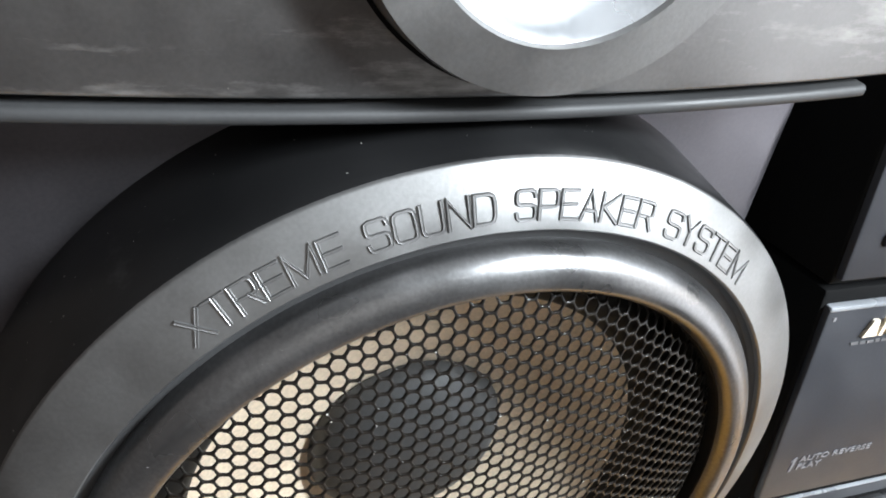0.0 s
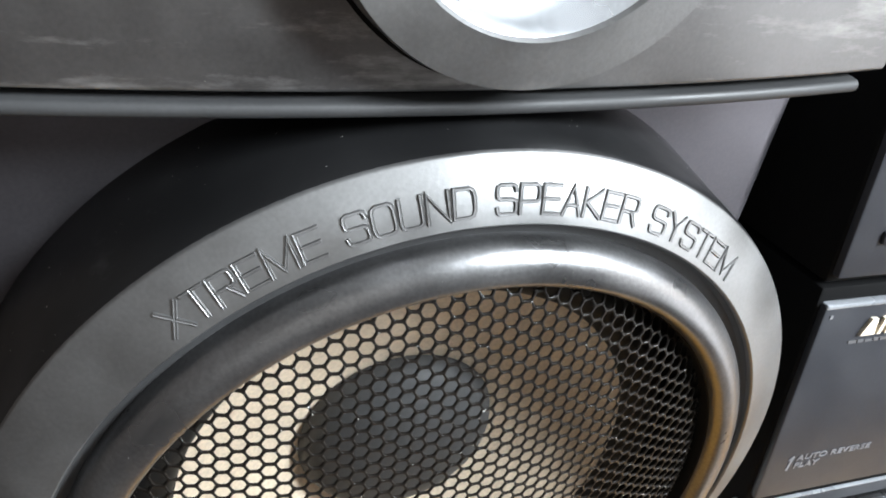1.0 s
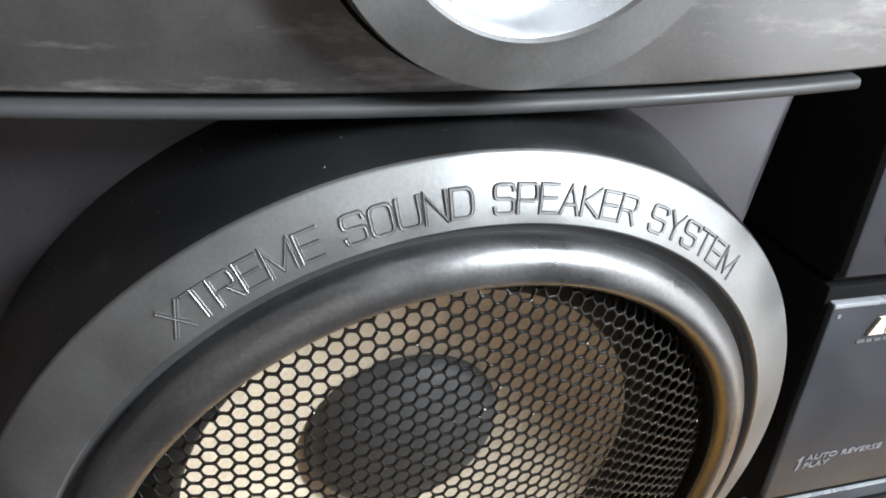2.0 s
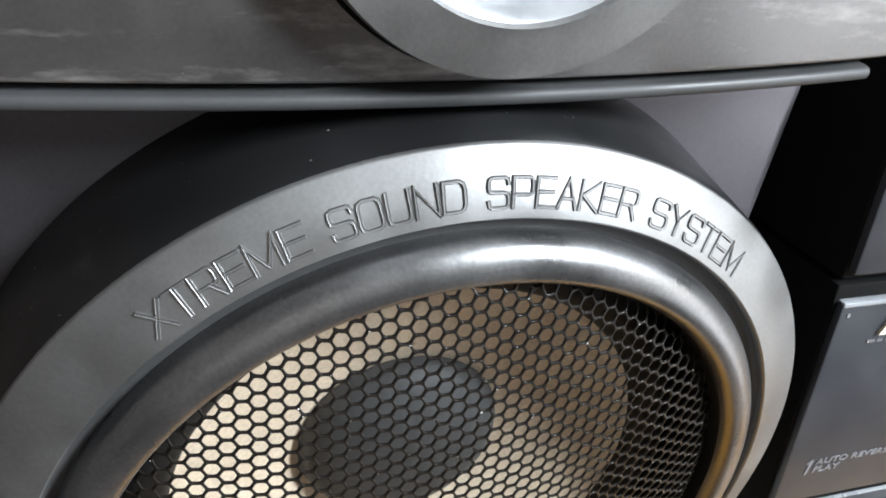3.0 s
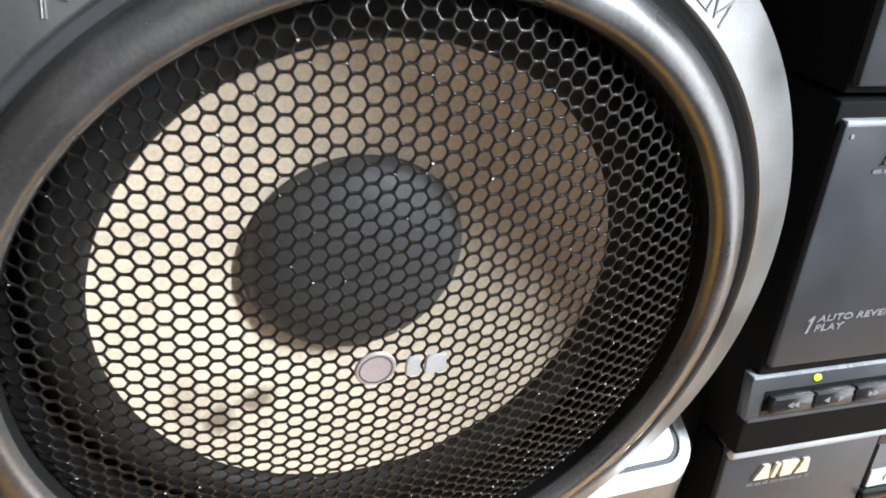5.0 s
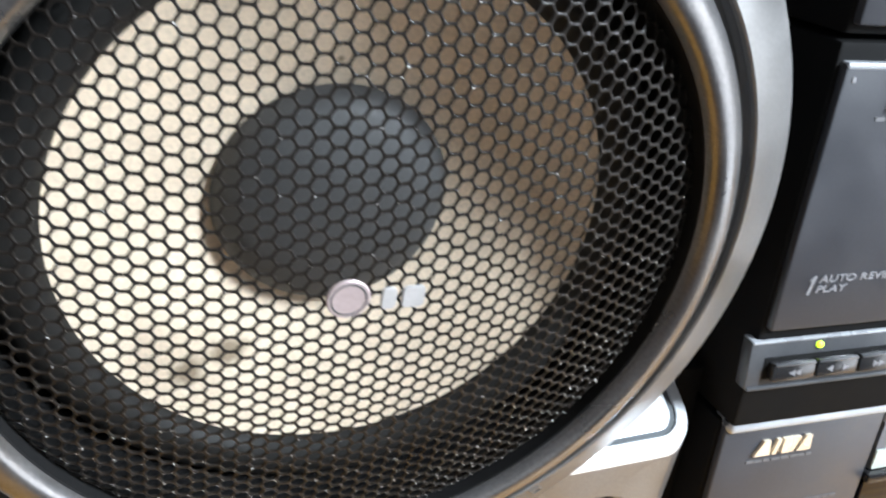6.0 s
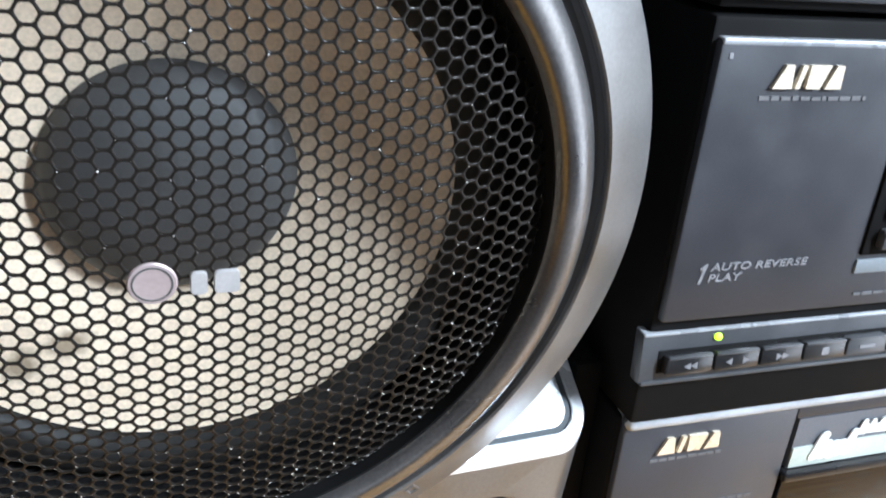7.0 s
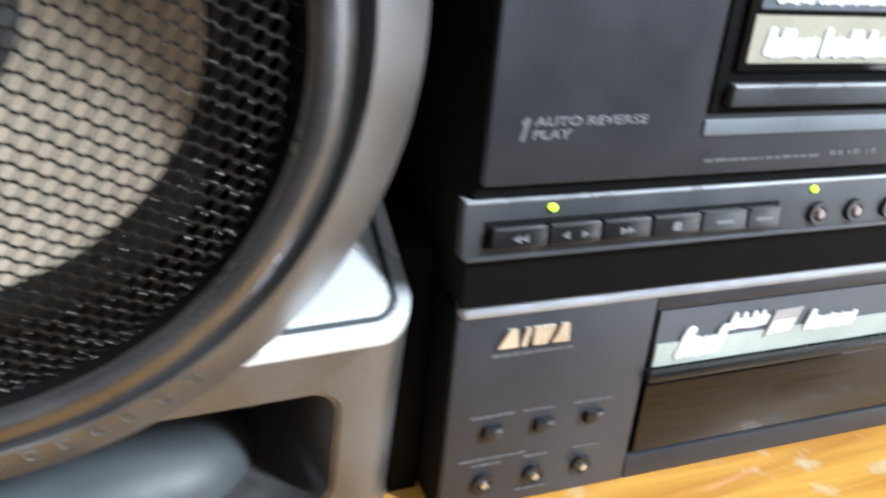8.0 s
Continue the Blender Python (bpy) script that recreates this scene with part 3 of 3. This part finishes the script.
# sloping silver shelf over each end of the lower section
def shelf(side):
    edge = []
    for i in range(41):
        x = 0.070 + (HALF - 0.070) * math.sin(math.pi / 2 * i / 40)
        edge.append(Vector((x, bow_y(x) + turn_y(x))))
    edge += [Vector((HALF, edge[-1].y + 0.006 * i)) for i in range(1, 8)]
    ins = []
    for i, p in enumerate(edge):
        d = (edge[min(i + 1, len(edge) - 1)] - edge[max(i - 1, 0)]).normalized()
        ins.append(Vector((-d.y, d.x)))

    def strip(name, steps, mat, parent, label=""):
        # steps: distance in from the edge, height over the slope
        bm = bmesh.new()
        rows = []
        for d, up in steps:
            row = []
            for p, q in zip(edge, ins):
                e = p + q * min(d, 0.0112) + Vector((-0.55, 0.55)) * max(0.0, d - 0.0112)
                row.append(bm.verts.new((side * e.x, e.y, LZ1 + RISE * max(0.0, e.y - bow_y(e.x)) + up)))
            rows.append(row)
        for r0, r1 in zip(rows, rows[1:]):
            for i in range(len(r0) - 1):
                bm.faces.new((r0[i], r0[i + 1], r1[i + 1], r1[i]))
        bmesh.ops.recalc_face_normals(bm, faces=bm.faces)
        bm.transform(TM)
        return part(name, bm, mat, parent, label)

    ob = strip("shelf_rim", ((0.0, -0.004), (0.0, -0.0004), (0.0004, 0.0), (0.0042, 0.0), (0.0046, -0.0004), (0.0046, -0.004)), WHITE, spk, "bright silver sloping shelf rim")
    strip("shelf_groove", ((0.0044, -0.0012), (0.0090, -0.0012)), PORT, ob)
    strip("shelf_inner", ((0.0070, -0.004), (0.0070, -0.0008), (0.0084, -0.0006), (0.0088, 0.0), (0.0112, 0.0), (0.050, 0.0)), WHITE, ob)


for side in (1, -1):
    shelf(side)

# ---- stereo units: local x along the front, y into the unit, z up from the table ----
DM = pose(0.1500, 0.0, 0.0, 0, 0, -1.1)
YA, YB, YC = 0.0112, 0.0188, 0.0138
UW = 0.36


def unit(name, label, category, z0, z1, y, depth=0.30):
    ob = thing(name, label, category)
    part("case", box(-0.0017, UW - 0.001, y + 0.003, y + depth, z0 + 0.0005, z1 - 0.0005, 0.0015, DM), DEEP, ob, "matt black case")
    return ob


def marks(parent, name, x, z, w, h, y, mat, shear=0.0, depth=0.0003):
    pts = [(x, z), (x + w, z), (x + w + shear * h, z + h), (x + shear * h, z + h)]
    return part(name, prism(pts, y - depth, y + 0.0002, DM), mat, parent, smooth=False)


def small_print(parent, x, z, w, h, y, mat):
    """A line of print too small to read, as short bars of uneven length."""
    rng = random.Random(int(x * 1e5) + int(z * 1e5))
    bm, at = bmesh.new(), x
    while at < x + w - 0.0008:
        run = min(rng.uniform(0.0012, 0.0048), x + w - at)
        box(at, at + run, y - 0.0003, y + 0.0002, z, z + h * rng.uniform(0.8, 1.1), 0, DM, 2, bm)
        at += run + rng.uniform(0.0004, 0.0009)
    return part("small_print", bm, mat, parent, smooth=False)


def script(parent, x, z, w, h, y, lean=0.15):
    """A white hand-drawn word that cannot be read: joined round strokes of uneven height."""
    rng = random.Random(int(x * 1e5) + int(z * 1e5))
    bm, at = bmesh.new(), x
    first = True
    while at < x + w:
        d = h * rng.uniform(0.30, 0.42)
        top = h * (1.0 if first else rng.choice((0.62, 0.66, 0.70, 0.95)))
        foot = z - h * rng.choice((0.0, 0.0, 0.03, 0.06))
        pts = [(px + lean * (pz - z), pz) for px, pz in outline_rounded(at, at + d, foot, z + top, d * 0.4, 4)]
        one_ = prism(pts, y - rng.uniform(0.0004, 0.0006), y + 0.0002, DM)
        me = bpy.data.meshes.new("tmp")
        one_.to_mesh(me)
        one_.free()
        bm.from_mesh(me)
        bpy.data.meshes.remove(me)
        at += d * rng.uniform(0.74, 0.92)
        first = False
    return part("label_print", bm, PAPER, parent)


def logo(parent, x, z, w, h, y):
    # maker's name as four slanted plain blocks
    for a, b, lo, hi in ((0.0, 0.29, 0.0, 0.30), (0.32, 0.40, 0.0, 0.0), (0.43, 0.74, 0.16, 0.0), (0.75, 1.0, 0.0, 0.28)):
        x0, x1 = x + w * a, x + w * b - 0.0003
        d = x1 - x0
        pts = [(x0 + lo * d, z), (x1 - lo * d, z), (x1 - hi * d + 0.2 * h, z + h), (x0 + hi * d + 0.2 * h, z + h)]
        part("logo_block", prism(pts, y - 0.0014, y + 0.0002, DM), GOLD, parent, smooth=False)


def words(parent, text, x, z, h, y, mat, shear=0.25, width=None):
    bm, w = letters(text, h, 0.0003, shear)
    k = 1.0 if width is None else width / w
    bm.transform(DM @ Matrix.Translation((x, y, z)) @ Matrix.Diagonal((k, 1, 1, 1)))
    return part("lettering", bm, mat, parent, smooth=False)


# upper unit, only its lower corner is seen
amp = unit("stereo_amplifier", "dark grey stereo unit stacked on the cassette deck", "stereo", 0.2300, 0.345, YA)
part("faceplate", box(0, UW, YA, YA + 0.012, 0.2335, 0.345, 0.0012, DM), DECK, amp)
part("key_row", box(0.0125, 0.10, YA - 0.0015, YA + 0.002, 0.2470, 0.2520, 0.0008, DM), KEY, amp)

# cassette deck
deck = unit("cassette_deck", "dark grey cassette deck with a key row and lit lamps", "cassette deck", 0.0870, 0.2290, YA)
part("faceplate", box(0, UW, YA, YA + 0.004, 0.1296, 0.2225, 0.0012, DM), DECK, deck)
part("top_edge", box(0.0003, UW, YA - 0.0002, YA + 0.004, 0.2206, 0.2228, 0.0008, DM), EDGE, deck, "pale top edge")
logo(deck, 0.0195, 0.2084, 0.0255, 0.0071, YA)
small_print(deck, 0.0165, 0.2046, 0.041, 0.0013, YA, FAINT)
marks(deck, "arrow_mark", 0.0030, 0.2168, 0.0013, 0.0016, YA, PRINT)
one = [(0.0014, 0.0), (0.0026, 0.0), (0.0042, 0.0070), (0.0032, 0.0070), (0.0014, 0.0056), (0.0017, 0.0047), (0.0026, 0.0053)]
part("numeral", prism([(0.0085 + x, 0.1436 + z) for x, z in one], YA - 0.0003, YA + 0.0002, DM), PRINT, deck, smooth=False)
words(deck, "AUTO REVERSE", 0.0138, 0.1479, 0.0028, YA, PRINT, 0.10, 0.0385)
words(deck, "PLAY", 0.0138, 0.1440, 0.0028, YA, PRINT, 0.10, 0.0130)
# cassette door
door = part("cassette_door", box(0.0738, 0.30, YA - 0.0012, YA + 0.004, 0.1502, 0.2140, 0.0008, DM), DEEP, deck, "black cassette door")
part("window", box(0.0792, 0.295, YA - 0.0030, YA - 0.0005, 0.1640, 0.2110, 0.0006, DM), SMOKE, door)
part("upper_label", box(0.0825, 0.29, YA - 0.0034, YA - 0.0028, 0.1830, 0.2000, 0, DM), NAVY, door)
part("lower_label", box(0.0815, 0.292, YA - 0.0034, YA - 0.0028, 0.1668, 0.1812, 0, DM), CREAM, door, "cream strip with white print")
for x, w, z, h in ((0.0870, 0.0125, 0.1850, 0.0090), (0.1030, 0.0330, 0.1850, 0.0090), (0.1400, 0.030, 0.1850, 0.0090), (0.0865, 0.0190, 0.1690, 0.0088), (0.1085, 0.0340, 0.1690, 0.0088), (0.147, 0.025, 0.1690, 0.0088)):
    script(door, x, z, w, h, YA - 0.0034, 0.1)
part("door_rail", box(0.0785, 0.295, YA - 0.0045, YA, 0.1532, 0.1605, 0.0012, DM), BAR, door)
part("rail_edge", box(0.0785, 0.295, YA - 0.0049, YA - 0.003, 0.1592, 0.1604, 0.0005, DM), EDGE, door)
part("strip", box(0.0735, 0.30, YA - 0.0008, YA + 0.002, 0.1432, 0.1484, 0.0003, DM), STRIP, deck, "blue-grey metal strip")
small_print(deck, 0.0765, 0.1342, 0.048, 0.0012, YA, FAINT)
for x in (0.128, 0.136, 0.144):
    small_print(deck, x, 0.1345, 0.006, 0.0018, YA, FAINT)
# key bar, its face sloping outward towards the foot
SLOPE = Matrix.Identity(4)
SLOPE[1][2], SLOPE[1][3] = 0.10, -0.10 * 0.1137
BM = DM @ SLOPE
bar = part("key_bar", box(-0.0042, UW, YC - 0.0015, YC + 0.004, 0.1062, 0.1246, 0.0007, BM), BAR, deck, "grey key bar")
part("bar_edge", box(-0.0040, UW, YC - 0.0020, YC + 0.004, 0.1237, 0.1249, 0.0005, BM), EDGE, bar)
part("bar_edge", box(-0.0033, UW, YC - 0.0022, YC + 0.004, 0.1056, 0.1072, 0.0006, BM), BAR, bar)
part("recess", box(0.0023, 0.1135, YC - 0.0019, YC, 0.1098, 0.1182, 0.0004, BM), DEEP, bar)
edges = (0.0036, 0.0226, 0.0416, 0.0600, 0.0792, 0.0980, 0.1122)
for k, (a, b) in enumerate(zip(edges, edges[1:])):
    key = part("key", box(a + 0.0004, b - 0.0004, YC - 0.0052, YC, 0.1104, 0.1170, 0.0008, BM), KEY if k < 4 else BAR, bar)
    part("key_edge", box(a + 0.0008, b - 0.0008, YC - 0.0055, YC - 0.004, 0.1164, 0.1174, 0.0003, BM), BAR, key)
    c, zc, y = (a + b) / 2, 0.1136, YC - 0.0052
    def arrow(x, left):
        d = -0.0013 if left else 0.0013
        part("symbol", prism([(x - d, zc - 0.0013), (x - d, zc + 0.0013), (x + d, zc)], y - 0.0002, y + 0.0002, BM), PRINT, key, smooth=False)
    if k == 0:
        arrow(c - 0.0012, True), arrow(c + 0.0014, True)
    elif k == 1:
        arrow(c - 0.0035, True), arrow(c + 0.0035, False)
    elif k == 2:
        arrow(c - 0.0012, False), arrow(c + 0.0014, False)
    elif k == 3:
        part("symbol", prism(outline_rounded(c - 0.0016, c + 0.0016, zc - 0.0014, zc + 0.0014, 0.0004, 2), y - 0.0002, y + 0.0002, BM), PRINT, key)
    else:
        part("symbol", box(c - 0.0035, c + 0.0035, y - 0.0002, y + 0.0002, zc - 0.0005, zc + 0.0007, 0, BM), PRINT, key)
def led(x):
    bm = bmesh.new()
    bmesh.ops.create_uvsphere(bm, u_segments=16, v_segments=10, radius=0.0016, matrix=Matrix.LocRotScale((x, YC - 0.0018, 0.1215), None, (1.0, 0.6, 0.85)))
    bm.transform(BM)
    part("led", bm, LED, bar, "lit yellow-green lamp")
led(0.0251), led(0.1279)
def knob(parent, x, z, y, r, mat=STEEL, frame_of=DM):
    dm = frame_of @ Matrix.Translation((x, 0, z))
    k = part("knob", lathe([(r * 0.45, y - 0.0006), (r * 0.62, y - 0.0018), (r * 0.95, y - 0.0018), (r, y - 0.0012), (r, y + 0.001)], 32, dm), KEY, parent)
    part("knob_tip", lathe([(0, y - 0.0030), (r * 0.34, y - 0.0027), (r * 0.48, y - 0.0014), (r * 0.5, y)], 24, dm), mat, k, "bright metal tip")
for x in (0.1312, 0.1482, 0.1652):
    knob(bar, x, 0.1128, YC - 0.0014, 0.0042, BADGE, BM)
part("lower_strip", box(0.001, UW, 0.0206, 0.0266, 0.0875, 0.1066, 0.0005, DM), KEY, deck)
marks(deck, "red_print", 0.0930, 0.1015, 0.024, 0.0018, 0.0206, RED)
small_print(deck, 0.120, 0.1020, 0.040, 0.0013, 0.0206, FAINT)
small_print(deck, 0.018, 0.1020, 0.012, 0.0012, 0.0206, FAINT)
small_print(deck, 0.034, 0.1020, 0.004, 0.0015, 0.0206, FAINT)
small_print(deck, 0.043, 0.1020, 0.013, 0.0012, 0.0206, FAINT)

# compact disc player
cdp = unit("cd_player", "dark grey disc player with smoked drawer front on the table", "cd player", 0.0, 0.0860, YB)
bm = box(0, 0.0772, YB, YB + 0.004, 0.0, 0.0862, 0.0012, DM)
part("faceplate", bm, DECK, cdp)
part("faceplate_foot", box(0.0772, UW, YB, YB + 0.014, 0.0, 0.0110, 0.0010, DM), DECK, cdp)
part("faceplate_top", box(0.0772, UW, YB, YB + 0.014, 0.0755, 0.0830, 0.0008, DM), DECK, cdp)
# pale blue-grey colour stands in for the highlight along the dark plastic bevel
part("top_edge", box(0.0, UW, YB - 0.0016, YB + 0.010, 0.0805, 0.0870, 0.0030, DM, 5), HIGHLIGHT, cdp, "pale top edge")
part("drawer_recess", box(0.0772, UW, YB + 0.004, YB + 0.014, 0.0110, 0.0755, 0, DM), DEEP, cdp)
drawer = part("drawer", box(0.0800, UW, YB + 0.0005, YB + 0.004, 0.0120, 0.0485, 0.0008, DM), SMOKE, cdp, "glossy smoked drawer front")
part("drawer_lip", box(0.0775, UW, YB - 0.0030, YB + 0.004, 0.0460, 0.0504, 0.0012, DM), KEY, drawer)
label = part("label_strip", box(0.0800, UW, YB + 0.0008, YB + 0.004, 0.0508, 0.0745, 0, DM), NAVY, cdp, "dark and pale green label strip")
part("label_half", box(0.0805, UW, YB + 0.0002, YB + 0.003, 0.0512, 0.0608, 0, DM), MINT, label)
for x, w, z, h in ((0.0885, 0.0185, 0.0540, 0.0130), (0.1105, 0.0160, 0.0635, 0.0070), (0.1480, 0.0250, 0.0585, 0.0090)):
    script(label, x, z, w, h, YB + 0.0002, 0.3)
part("print_panel", prism([(0.1290, 0.0580), (0.1425, 0.0590), (0.1460, 0.0695), (0.1325, 0.0690)], YB - 0.0003, YB + 0.0004, DM), SATIN, label, "grey-white slanted emblem panel")
part("print_panel", prism([(0.1300, 0.0590), (0.1415, 0.0598), (0.1432, 0.0650), (0.1318, 0.0646)], YB - 0.0006, YB + 0.0004, DM), PAPER, label)
logo(cdp, 0.0150, 0.0690, 0.0270, 0.0068, YB)
small_print(cdp, 0.0135, 0.0650, 0.031, 0.0013, YB, FAINT)
for k, x in enumerate((0.0171, 0.0374, 0.0577)):
    sq = part("square_key", box(x - 0.0036, x + 0.0036, YB - 0.0026, YB, 0.0322, 0.0372, 0.0006, DM), KEY, cdp)
    part("key_edge", box(x + 0.0002, x + 0.0032, YB - 0.0029, YB - 0.002, 0.0350, 0.0367, 0.0004, DM), FAINT, sq)
    small_print(cdp, x - 0.0085, 0.0405, 0.017 if k != 1 else 0.012, 0.0013, YB, FAINT)
    knob(cdp, x - 0.0012, 0.0122, YB, 0.0040)
    small_print(cdp, x - 0.006, 0.0195 + 0.0004 * k, 0.011, 0.0012, YB, FAINT)
small_print(cdp, 0.006, 0.0222, 0.026, 0.0012, YB, FAINT)
small_print(cdp, 0.030, 0.0050, 0.014, 0.0012, YB, FAINT)
